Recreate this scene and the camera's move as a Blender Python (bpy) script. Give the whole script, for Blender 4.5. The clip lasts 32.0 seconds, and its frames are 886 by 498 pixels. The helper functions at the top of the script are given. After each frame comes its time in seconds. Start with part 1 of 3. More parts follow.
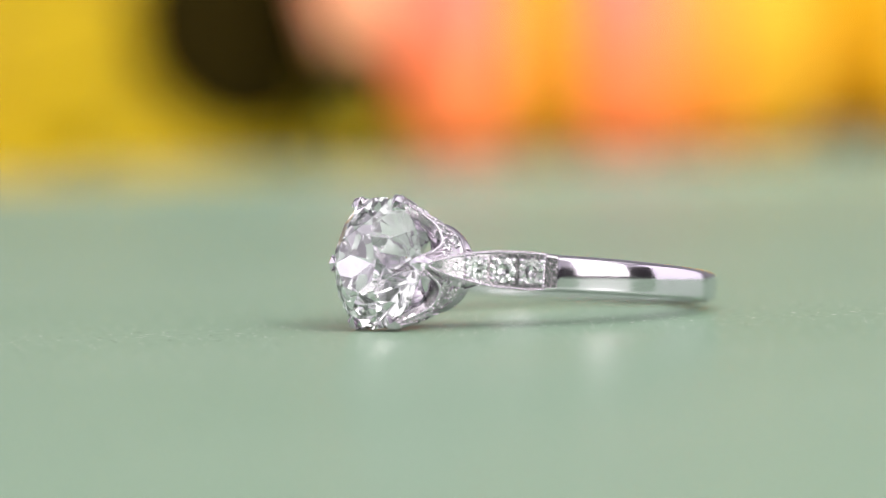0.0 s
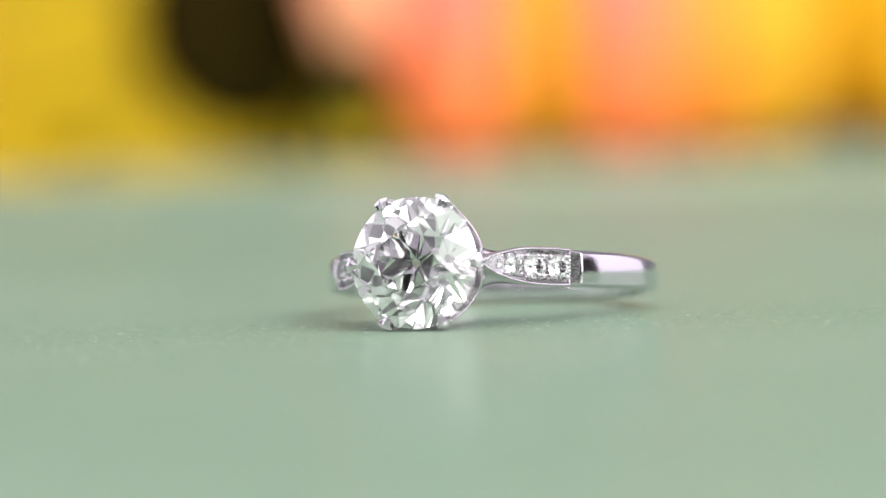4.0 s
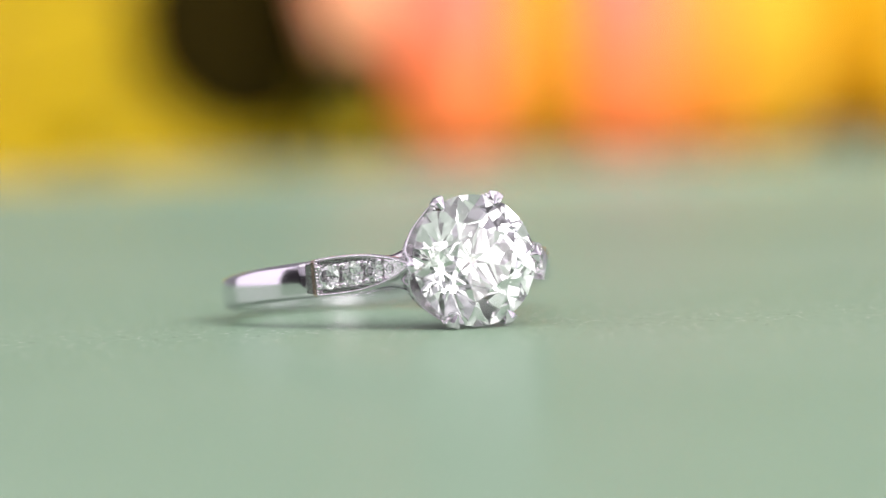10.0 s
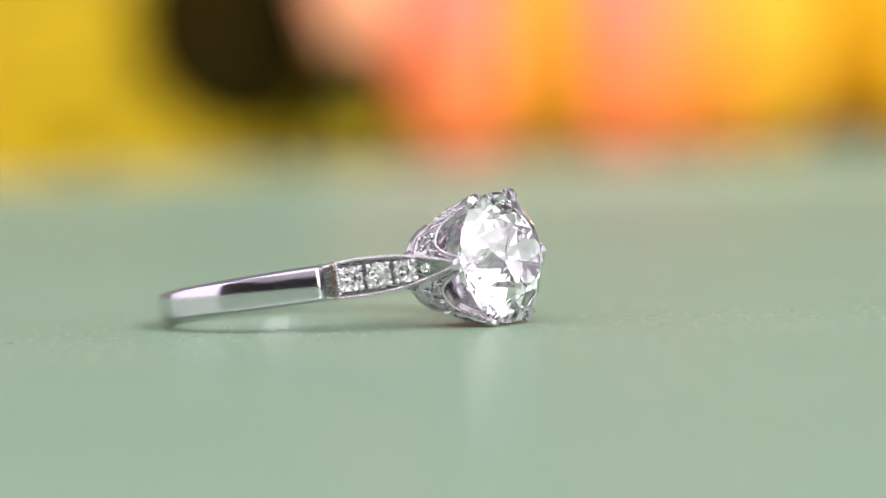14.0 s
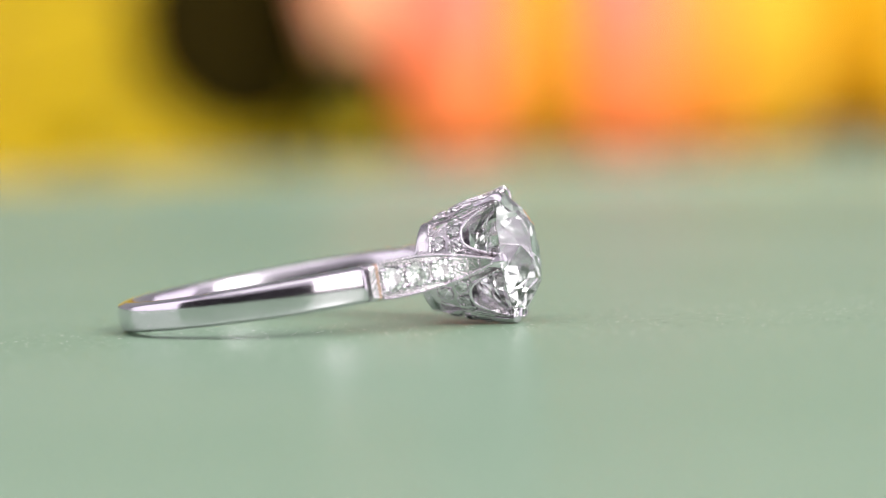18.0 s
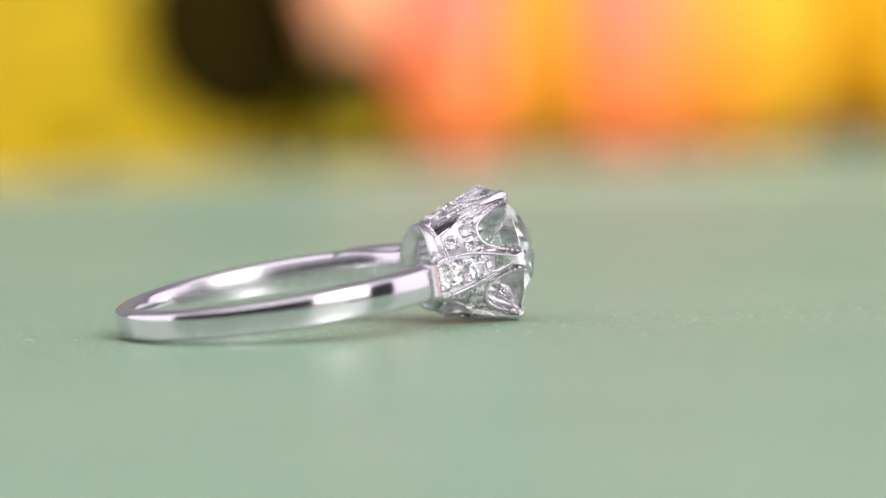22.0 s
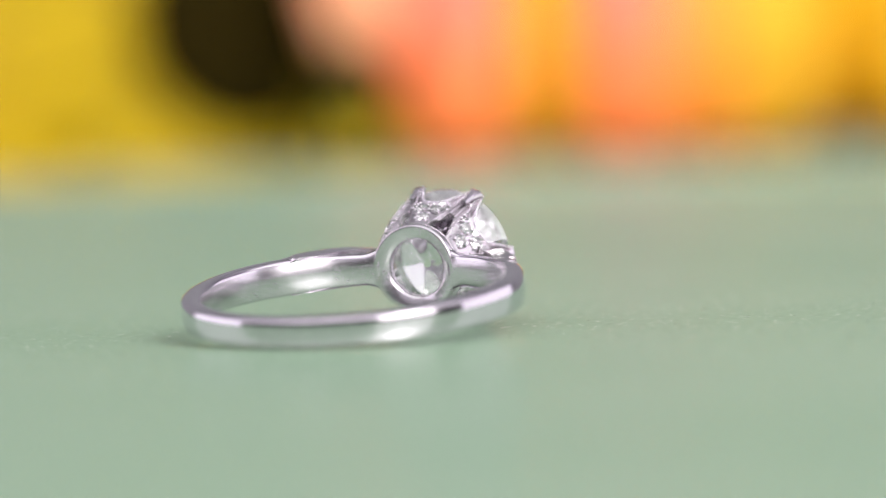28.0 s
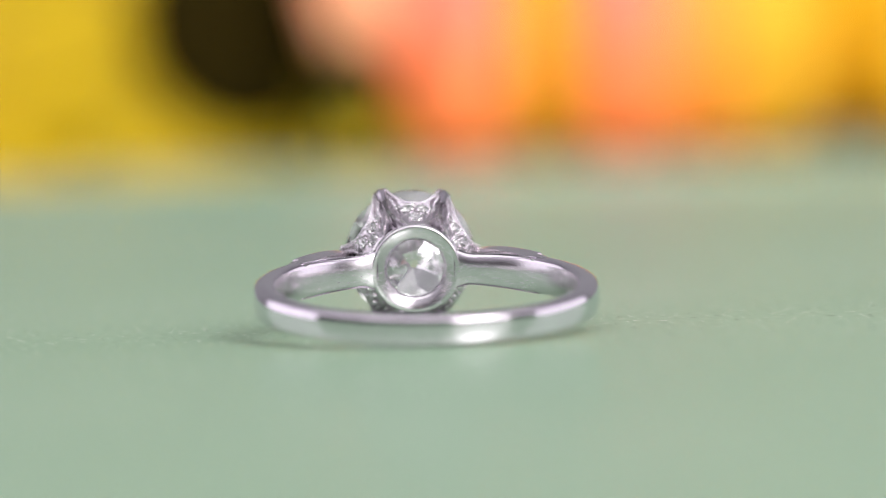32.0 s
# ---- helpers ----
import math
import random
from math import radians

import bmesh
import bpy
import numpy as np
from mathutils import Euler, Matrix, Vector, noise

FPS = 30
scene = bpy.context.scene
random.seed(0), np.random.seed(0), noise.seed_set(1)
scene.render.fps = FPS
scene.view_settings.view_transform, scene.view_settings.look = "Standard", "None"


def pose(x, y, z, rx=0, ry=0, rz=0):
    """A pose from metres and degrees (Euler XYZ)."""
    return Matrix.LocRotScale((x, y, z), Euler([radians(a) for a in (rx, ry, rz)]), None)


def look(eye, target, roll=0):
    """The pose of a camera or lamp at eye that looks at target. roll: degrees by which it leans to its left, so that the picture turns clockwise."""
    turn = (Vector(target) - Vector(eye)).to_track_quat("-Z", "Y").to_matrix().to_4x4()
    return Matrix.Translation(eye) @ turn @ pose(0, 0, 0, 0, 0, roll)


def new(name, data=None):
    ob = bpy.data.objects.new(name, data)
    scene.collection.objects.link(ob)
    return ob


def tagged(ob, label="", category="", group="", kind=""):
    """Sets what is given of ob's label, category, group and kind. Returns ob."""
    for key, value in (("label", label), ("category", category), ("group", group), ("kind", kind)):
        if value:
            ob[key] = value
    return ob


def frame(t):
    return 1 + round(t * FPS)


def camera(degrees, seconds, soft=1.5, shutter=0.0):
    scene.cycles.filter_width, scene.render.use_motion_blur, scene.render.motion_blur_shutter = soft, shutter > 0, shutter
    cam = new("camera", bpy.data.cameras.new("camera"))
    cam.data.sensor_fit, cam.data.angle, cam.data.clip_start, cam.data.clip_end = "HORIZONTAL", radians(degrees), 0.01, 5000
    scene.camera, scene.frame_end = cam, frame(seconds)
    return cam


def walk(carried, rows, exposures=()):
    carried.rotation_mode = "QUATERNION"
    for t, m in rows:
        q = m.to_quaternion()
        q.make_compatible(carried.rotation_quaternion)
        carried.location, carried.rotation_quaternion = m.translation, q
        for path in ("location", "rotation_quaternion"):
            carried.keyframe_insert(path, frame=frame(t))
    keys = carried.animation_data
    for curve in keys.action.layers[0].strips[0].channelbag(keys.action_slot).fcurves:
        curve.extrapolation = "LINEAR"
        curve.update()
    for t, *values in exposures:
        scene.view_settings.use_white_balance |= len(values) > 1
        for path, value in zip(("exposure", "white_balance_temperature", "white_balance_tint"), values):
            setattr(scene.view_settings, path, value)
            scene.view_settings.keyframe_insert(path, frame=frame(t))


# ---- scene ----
import itertools

# The whole place is worked out in millimetres and built at one thousandth.
MM = 0.001
LENS = 8.9666          # degrees across the picture
EYE = Vector((0.81427, -326.98, 23.147)) * MM
PITCH = radians(3.2881)
ROLL = -1.8885
TURN_RATE, TURN_START = 7.3039, -49.585      # degrees a second, degrees at the start
RING_FOOT = Vector((0.828, 8.561, 0.0))      # foot of the ring's centre, seen from the turntable's axle
RING_LIFT, RING_TILT, RING_LEAN = 2.16, -7.45, -0.6

cam = camera(LENS, 32.0, soft=1.1)
aim = EYE + Vector((0, math.cos(PITCH), -math.sin(PITCH)))
walk(cam, [(0, look(EYE, aim, ROLL)), (32, look(EYE, aim, ROLL))])
cam.data.dof.use_dof = True
cam.data.dof.focus_distance = 0.3255
cam.data.dof.aperture_fstop = 20
cam.data.dof.aperture_blades = 0

# ---- light ----
world = bpy.data.worlds.new("room_air")
scene.world = world
world.use_nodes = True
world.node_tree.nodes["Background"].inputs["Color"].default_value = (0.9, 0.88, 1.0, 1)
world.node_tree.nodes["Background"].inputs["Strength"].default_value = 0.05
scene.view_settings.exposure = 0.0
scene.cycles.max_bounces, scene.cycles.transmission_bounces, scene.cycles.glossy_bounces = 24, 24, 12


def softbox(name, eye, target, width, height, power, colour):
    data = bpy.data.lights.new(name, "AREA")
    data.shape, data.size, data.size_y = "RECTANGLE", width, height
    data.energy, data.color = power, colour
    ob = new(name, data)
    ob.matrix_world = look(eye, target)
    return ob


softbox("softbox_lamp", (0.40, -0.52, 0.47), (0, 0.02, 0.40), 0.49, 0.86, 3.0, (1.0, 0.955, 0.975))
# unseen small lamp, added before the softbox to deepen the ring's shadow
softbox("shadow_core_lamp", (0.392, -0.509, 0.46), (0, 0.02, 0.02), 0.24, 0.24, 2.1, (1.0, 0.955, 0.975))
softbox("ceiling_lamp", (0.0, -0.60, 1.55), (0, -0.60, 0), 2.6, 2.0, 18.8, (1.0, 0.97, 0.98))
# unseen fill lamp, added above the view to brighten the flowers
softbox("flower_fill_lamp", (0.06, 0.11, 0.10), (0.0, 0.30, 0.005), 0.10, 0.10, 0.060, (1.0, 0.96, 0.92)).data.spread = radians(52)
# unseen area lamps, added along both side walls to whiten the ring's reflections
softbox("side_fill_lamp", (-1.40, 0.45, 0.55), (0, 0.45, 0.55), 1.5, 1.3, 5.8, (0.97, 0.90, 1.0))
softbox("side_fill_lamp", (1.40, 0.45, 0.55), (0, 0.45, 0.55), 1.5, 1.3, 5.8, (0.97, 0.90, 1.0))


# ---- materials ----
def material(name):
    m = bpy.data.materials.new(name)
    m.use_nodes = True
    return m, m.node_tree.nodes, m.node_tree.links, m.node_tree.nodes["Principled BSDF"]


def ramp(nodes, stops):
    r = nodes.new("ShaderNodeValToRGB")
    while len(r.color_ramp.elements) < len(stops):
        r.color_ramp.elements.new(0.5)
    for e, (p, c) in zip(r.color_ramp.elements, stops):
        e.position, e.color = p, (*c, 1)
    return r


def noise_node(nodes, links, scale, detail=4.0, stretch=None, kind="Object"):
    co = nodes.new("ShaderNodeTexCoord")
    n = nodes.new("ShaderNodeTexNoise")
    n.inputs["Scale"].default_value, n.inputs["Detail"].default_value = scale, detail
    if stretch:
        mp = nodes.new("ShaderNodeMapping")
        mp.inputs["Scale"].default_value = stretch
        links.new(co.outputs[kind], mp.inputs["Vector"])
        links.new(mp.outputs["Vector"], n.inputs["Vector"])
    else:
        links.new(co.outputs[kind], n.inputs["Vector"])
    return n


def bump(nodes, links, bsdf, source, strength, distance):
    b = nodes.new("ShaderNodeBump")
    b.inputs["Strength"].default_value, b.inputs["Distance"].default_value = strength, distance
    links.new(source, b.inputs["Height"])
    links.new(b.outputs["Normal"], bsdf.inputs["Normal"])
    return b


def metal(name, colour, rough_low, rough_high, scratch, grain=0.0):
    m, nodes, links, b = material(name)
    b.inputs["Metallic"].default_value = 1.0
    wear = noise_node(nodes, links, 900, 5)
    tone = ramp(nodes, [(0.3, [c * 0.93 for c in colour]), (0.7, colour)])
    links.new(wear.outputs["Fac"], tone.inputs["Fac"])
    links.new(tone.outputs["Color"], b.inputs["Base Color"])
    fine = noise_node(nodes, links, 2600, 3, (1.0, 1.0, 6.0))
    mp = nodes.new("ShaderNodeMapRange")
    mp.inputs["From Min"].default_value, mp.inputs["From Max"].default_value = 0.35, 0.7
    mp.inputs["To Min"].default_value, mp.inputs["To Max"].default_value = rough_low, rough_high
    links.new(fine.outputs["Fac"], mp.inputs["Value"])
    links.new(mp.outputs["Result"], b.inputs["Roughness"])
    height = fine.outputs["Fac"]
    if grain:
        # the graver's small cuts
        cuts = noise_node(nodes, links, 6500, 1)
        add = nodes.new("ShaderNodeMath")
        add.operation = "MULTIPLY_ADD"
        add.inputs[1].default_value = grain
        links.new(cuts.outputs["Fac"], add.inputs[0])
        links.new(height, add.inputs[2])
        height = add.outputs["Value"]
    bump(nodes, links, b, height, scratch, 0.00002)
    return m


PLATINUM = metal("polished_platinum", (0.83, 0.79, 0.84), 0.08, 0.16, 0.10)
PLATINUM_WORN = metal("worn_platinum", (0.76, 0.73, 0.765), 0.23, 0.28, 0.02)
COPPER = metal("copper_toned_solder", (0.76, 0.56, 0.47), 0.22, 0.28, 0.2)
PLATINUM_CUT = metal("bright_cut_platinum", (0.80, 0.765, 0.79), 0.13, 0.24, 0.40, 2.0)


def diamond_material():
    m = bpy.data.materials.new("diamond")
    m.use_nodes = True
    nodes, links = m.node_tree.nodes, m.node_tree.links
    nodes.clear()
    out = nodes.new("ShaderNodeOutputMaterial")
    g = nodes.new("ShaderNodeBsdfGlass")
    g.inputs["Color"].default_value, g.inputs["IOR"].default_value = (1, 1, 1, 1), 2.418
    g.inputs["Roughness"].default_value = 0.0
    links.new(g.outputs[0], out.inputs["Surface"])
    return m


DIAMOND = diamond_material()


def painted_board():
    m, nodes, links, b = material("sage_green_paint")
    broad = noise_node(nodes, links, 22, 4)
    tone = ramp(nodes, [(0.3, (0.290, 0.442, 0.296)), (0.7, (0.326, 0.472, 0.327))])
    links.new(broad.outputs["Fac"], tone.inputs["Fac"])
    specks = noise_node(nodes, links, 1500, 2, (1.0, 1.6, 1.0))
    pick = ramp(nodes, [(0.65, (0, 0, 0)), (0.70, (1, 1, 1))])
    links.new(specks.outputs["Fac"], pick.inputs["Fac"])
    pale = nodes.new("ShaderNodeMixRGB")
    pale.inputs["Color2"].default_value = (0.60, 0.68, 0.56, 1)
    links.new(pick.outputs["Color"], pale.inputs["Fac"])
    links.new(tone.outputs["Color"], pale.inputs["Color1"])
    pits = noise_node(nodes, links, 1100, 2, (1.3, 1.0, 1.0))
    low = ramp(nodes, [(0.27, (1, 1, 1)), (0.31, (0, 0, 0))])
    links.new(pits.outputs["Fac"], low.inputs["Fac"])
    dark = nodes.new("ShaderNodeMixRGB")
    dark.inputs["Color2"].default_value = (0.17, 0.25, 0.17, 1)
    links.new(low.outputs["Color"], dark.inputs["Fac"])
    links.new(pale.outputs["Color"], dark.inputs["Color1"])
    strokes = noise_node(nodes, links, 1900, 5, (1.0, 0.5, 1.0))
    shade = ramp(nodes, [(0.36, (0.94, 0.945, 0.94)), (0.50, (1.0, 1.0, 1.0)), (0.66, (1.035, 1.03, 1.035))])
    links.new(strokes.outputs["Fac"], shade.inputs["Fac"])
    tint = nodes.new("ShaderNodeMixRGB")
    tint.blend_type = "MULTIPLY"
    tint.inputs["Fac"].default_value = 1.0
    links.new(dark.outputs["Color"], tint.inputs["Color1"])
    links.new(shade.outputs["Color"], tint.inputs["Color2"])
    links.new(tint.outputs["Color"], b.inputs["Base Color"])
    b.inputs["Roughness"].default_value = 0.5
    b.inputs["Specular IOR Level"].default_value = 0.0
    # a thin satin sheen over the paint
    sheen, both = nodes.new("ShaderNodeBsdfGlossy"), nodes.new("ShaderNodeMixShader")
    sheen.inputs["Roughness"].default_value, both.inputs["Fac"].default_value = 0.27, 0.25
    links.new(b.outputs["BSDF"], both.inputs[1])
    links.new(sheen.outputs["BSDF"], both.inputs[2])
    links.new(both.outputs["Shader"], nodes["Material Output"].inputs["Surface"])
    grain = noise_node(nodes, links, 2600, 4, (1.0, 0.55, 1.0))
    sharp = ramp(nodes, [(0.42, (0, 0, 0)), (0.62, (1, 1, 1))])
    links.new(grain.outputs["Fac"], sharp.inputs["Fac"])
    bump(nodes, links, b, sharp.outputs["Color"], 0.4, 0.00004)
    return m


BOARD = painted_board()


def plain(name, dark, light, scale, rough, relief=0.15, depth=0.001, gloss=0.5):
    m, nodes, links, b = material(name)
    n = noise_node(nodes, links, scale, 5)
    tone = ramp(nodes, [(0.3, dark), (0.7, light)])
    links.new(n.outputs["Fac"], tone.inputs["Fac"])
    links.new(tone.outputs["Color"], b.inputs["Base Color"])
    b.inputs["Roughness"].default_value = rough
    b.inputs["Specular IOR Level"].default_value = gloss
    bump(nodes, links, b, n.outputs["Fac"], relief, depth)
    return m


def petal_material(name, dark, light, tip):
    """Petal colour: veins along the petal, another tone at its tip (uv y)."""
    m, nodes, links, b = material(name)
    veins = noise_node(nodes, links, 9, 4, (6.0, 0.6, 1.0), "UV")
    tone = ramp(nodes, [(0.3, dark), (0.7, light)])
    links.new(veins.outputs["Fac"], tone.inputs["Fac"])
    co = nodes.new("ShaderNodeTexCoord")
    sep = nodes.new("ShaderNodeSeparateXYZ")
    links.new(co.outputs["UV"], sep.inputs["Vector"])
    along = ramp(nodes, [(0.20, (0, 0, 0)), (0.70, (1, 1, 1))])
    links.new(sep.outputs["Y"], along.inputs["Fac"])
    mix = nodes.new("ShaderNodeMixRGB")
    mix.inputs["Color2"].default_value = (*tip, 1)
    links.new(along.outputs["Color"], mix.inputs["Fac"])
    links.new(tone.outputs["Color"], mix.inputs["Color1"])
    links.new(mix.outputs["Color"], b.inputs["Base Color"])
    b.inputs["Roughness"].default_value = 0.55
    b.inputs["Specular IOR Level"].default_value = 0.25
    thin, both = nodes.new("ShaderNodeBsdfTranslucent"), nodes.new("ShaderNodeMixShader")
    both.inputs["Fac"].default_value = 0.15
    links.new(mix.outputs["Color"], thin.inputs["Color"])
    links.new(b.outputs["BSDF"], both.inputs[1])
    links.new(thin.outputs["BSDF"], both.inputs[2])
    links.new(both.outputs["Shader"], nodes["Material Output"].inputs["Surface"])
    bump(nodes, links, b, veins.outputs["Fac"], 0.3, 0.0004)
    return m


SPECK = plain("pale_paint_speck", (0.34, 0.46, 0.34), (0.50, 0.58, 0.48), 2500, 0.5)
WALL = plain("white_wall_paint", (0.80, 0.77, 0.83), (0.85, 0.82, 0.88), 3, 0.8)
GREY_WALL = plain("grey_wall_paint", (0.40, 0.41, 0.42), (0.46, 0.47, 0.48), 3, 0.8)
DARK_CARD = plain("dark_card_matte", (0.022, 0.019, 0.023), (0.034, 0.029, 0.034), 14, 0.7)
FLOOR = plain("grey_floor_vinyl", (0.22, 0.21, 0.20), (0.28, 0.27, 0.26), 5, 0.5)
TABLE = plain("sage_table_paint", (0.27, 0.42, 0.29), (0.32, 0.46, 0.33), 25, 0.4, 0.1, 0.0003)
YELLOW = petal_material("yellow_petal", (0.46, 0.298, 0.004), (0.58, 0.395, 0.007), (0.60, 0.42, 0.009))
GOLD = petal_material("golden_petal", (0.72, 0.34, 0.006), (0.85, 0.46, 0.01), (0.88, 0.55, 0.03))
CORAL = petal_material("coral_petal", (1.0, 0.23, 0.05), (1.0, 0.30, 0.09), (1.0, 0.235, 0.17))
BLUSH = petal_material("blush_petal", (1.0, 0.42, 0.22), (1.0, 0.47, 0.26), (1.0, 0.40, 0.27))
ORANGE = petal_material("orange_petal", (0.95, 0.31, 0.03), (0.97, 0.38, 0.05), (0.97, 0.41, 0.08))
LEMON = petal_material("lemon_petal", (0.82, 0.40, 0.018), (0.88, 0.47, 0.025), (0.90, 0.51, 0.035))
AMBER = petal_material("amber_petal", (0.62, 0.28, 0.003), (0.76, 0.38, 0.006), (0.84, 0.44, 0.008))
LEAF = plain("dark_leaf_and_shade", (0.060, 0.042, 0.002), (0.10, 0.070, 0.003), 300, 0.9, 0.3, 0.0005, 0.08)
SEED = plain("dark_seed_disc", (0.010, 0.007, 0.0015), (0.028, 0.019, 0.003), 500, 0.95, 0.6, 0.0006, 0.02)
GREEN = plain("green_sepal", (0.03, 0.032, 0.004), (0.06, 0.055, 0.007), 200, 0.6, gloss=0.1)


# ---- building helpers ----
def mesh_of(name, verts, faces, mat, smooth=True, uvs=None):
    me = bpy.data.meshes.new(name)
    me.from_pydata([tuple(Vector(v) * MM) for v in verts], [], faces)
    me.materials.append(mat)
    if smooth:
        me.polygons.foreach_set("use_smooth", [True] * len(me.polygons))
    if uvs:
        layer = me.uv_layers.new(name="UVMap")
        for loop in me.loops:
            layer.data[loop.index].uv = uvs[loop.vertex_index]
    me.update()
    return me


def part(name, me, parent=None, label="", m=None):
    ob = new(name, me)
    if parent:
        ob.parent = parent
    if m is not None:
        ob.matrix_basis = m
    if label:
        tagged(ob, label)
    return ob


def facing(verts, faces):
    """The same faces, all turned outwards."""
    bm = bmesh.new()
    vs = [bm.verts.new(v) for v in verts]
    for f in faces:
        bm.faces.new([vs[i] for i in f])
    bmesh.ops.recalc_face_normals(bm, faces=bm.faces)
    bm.verts.index_update()
    out = [[v.index for v in f.verts] for f in bm.faces]
    bm.free()
    return out


def tube(rings, closed=False, caps=True):
    """Faces over rings of equally many points; closed joins the last ring to the first."""
    n, k = len(rings[0]), len(rings)
    verts = [p for r in rings for p in r]
    faces = []
    for i in range(k if closed else k - 1):
        j = (i + 1) % k
        for a in range(n):
            b = (a + 1) % n
            faces.append([i * n + a, i * n + b, j * n + b, j * n + a])
    if caps and not closed:
        faces.append(list(range(n))[::-1])
        faces.append([(k - 1) * n + a for a in range(n)])
    return verts, facing(verts, faces)


def beads(places, radius):
    """Small round grains of metal at the places, as one list of points and faces."""
    bm = bmesh.new()
    bmesh.ops.create_icosphere(bm, subdivisions=2, radius=1.0)
    base = [v.co.copy() for v in bm.verts]
    tris = [[v.index for v in f.verts] for f in bm.faces]
    bm.free()
    verts, faces = [], []
    for p, r in zip(places, radius if isinstance(radius, list) else [radius] * len(places)):
        o = len(verts)
        verts += [Vector(p) + b * r for b in base]
        faces += [[i + o for i in t] for t in tris]
    return verts, faces


def room_box(name, low, high, mat, kind="structure", label="", category=""):
    x0, y0, z0 = low
    x1, y1, z1 = high
    v = [(x, y, z) for x in (x0, x1) for y in (y0, y1) for z in (z0, z1)]
    f = facing([Vector(p) for p in v], [[0, 1, 3, 2], [4, 5, 7, 6], [0, 1, 5, 4], [2, 3, 7, 6], [0, 2, 6, 4], [1, 3, 7, 5]])
    me = bpy.data.meshes.new(name)
    me.from_pydata(v, [], f)
    me.materials.append(mat)
    return tagged(new(name, me), label, category, "", kind)


# ---- room ----
room_box("floor", (-1.6, -1.8, -0.80), (1.6, 1.6, -0.75), FLOOR, label="plain grey vinyl studio floor", category="floor")
room_box("ceiling", (-1.6, -1.8, 1.60), (1.6, 1.6, 1.66), WALL, label="plain white painted ceiling", category="ceiling")
room_box("wall_north", (-1.6, 1.5, -0.75), (1.6, 1.6, 1.60), GREY_WALL, label="plain grey painted wall behind the flowers", category="wall")
room_box("wall_west", (-1.6, -1.7, -0.75), (-1.5, 1.5, 1.60), WALL, label="plain white painted side wall", category="wall")
room_box("wall_east", (1.5, -1.7, -0.75), (1.6, 1.5, 1.60), WALL, label="plain white painted side wall", category="wall")
room_box("wall_south", (-1.6, -1.8, -0.75), (1.6, -1.7, 1.60), WALL, label="plain white painted wall behind the camera", category="wall")
# unseen dark sheets, added to give the polished metal its dark reflections
CARD_LABEL = "dark card added out of view for the ring's reflections"
room_box("dark_card_south", (-1.5, -1.70, -0.75), (1.5, -1.66, 0.50), DARK_CARD, label=CARD_LABEL, category="wall panel")
room_box("dark_card_west", (-1.5, -1.66, -0.75), (-1.46, -0.27, 0.50), DARK_CARD, label=CARD_LABEL, category="wall panel")
room_box("dark_card_east", (1.46, -1.66, -0.75), (1.5, -0.32, 0.50), DARK_CARD, label=CARD_LABEL, category="wall panel")

# ---- table and turntable ----
BOARD_R, BOARD_T = 214.0, 4.0
BOARD_OFF = Vector((2.0, 3.0, 0))       # the board sits a little off its axle


def disc(radius, top, bottom, bevel, mat, name):
    rings = []
    for r, z in ((radius - bevel, bottom), (radius, bottom + bevel), (radius, top - bevel), (radius - bevel * 0.3, top - bevel * 0.3), (radius - bevel, top)):
        rings.append([BOARD_OFF + Vector((r * math.cos(a), r * math.sin(a), z)) for a in np.linspace(0, math.tau, 160, endpoint=False)])
    v, f = tube(rings)
    return mesh_of(name, v, f, mat, smooth=False)


turntable = tagged(part("turntable", disc(BOARD_R, 0.0, -BOARD_T, 1.0, BOARD, "turntable")),
                   "sage green painted round turntable board under a ring", "turntable")


def dust():
    """Tiny paint nibs and dust on the board round the ring."""
    rnd = random.Random(11)
    bm = bmesh.new()
    bmesh.ops.create_icosphere(bm, subdivisions=1, radius=1.0)
    base, tris = [v.co.copy() for v in bm.verts], [[v.index for v in f.verts] for f in bm.faces]
    bm.free()
    verts, faces = [], []
    for k in range(420):
        a, r = rnd.uniform(0, math.tau), 46 * math.sqrt(rnd.random())
        size = rnd.choice((0.02, 0.025, 0.035, 0.05))
        m = Matrix.Translation((r * math.cos(a), r * math.sin(a), size * 0.2)) @ Matrix.Rotation(rnd.uniform(0, 6.28), 4, "Z") @ Matrix.Diagonal((size * rnd.uniform(0.8, 3.0), size, size * 0.35, 1))
        o = len(verts)
        verts += [m @ (p * rnd.uniform(0.8, 1.2)) for p in base]
        faces += [[i + o for i in t] for t in tris]
    ob = part("paint_specks", mesh_of("paint_specks", verts, faces, SPECK), turntable, "tiny pale specks of dust and paint")
    tagged(ob, kind="stuff")


dust()


def table():
    ob = tagged(new("table"), "sage green painted table under a turntable and flowers", "table")
    ob.location = (0, 0.1, -0.75)
    lift = 0.75 - BOARD_T * MM
    def box(name, x0, x1, y0, y1, z0, z1):
        v = [Vector((x, y, z)) / MM for x in (x0, x1) for y in (y0, y1) for z in (z0, z1)]
        f = facing(v, [[0, 1, 3, 2], [4, 5, 7, 6], [0, 1, 5, 4], [2, 3, 7, 6], [0, 2, 6, 4], [1, 3, 7, 5]])
        part(name, mesh_of(name, v, f, TABLE, smooth=False), ob)
    box("tabletop", -0.7, 0.7, -0.36, 0.5, lift - 0.03, lift)
    for x, y in itertools.product((-0.64, 0.60), (-0.31, 0.42)):
        box("leg", x, x + 0.04, y, y + 0.04, 0.0, lift - 0.03)


table()

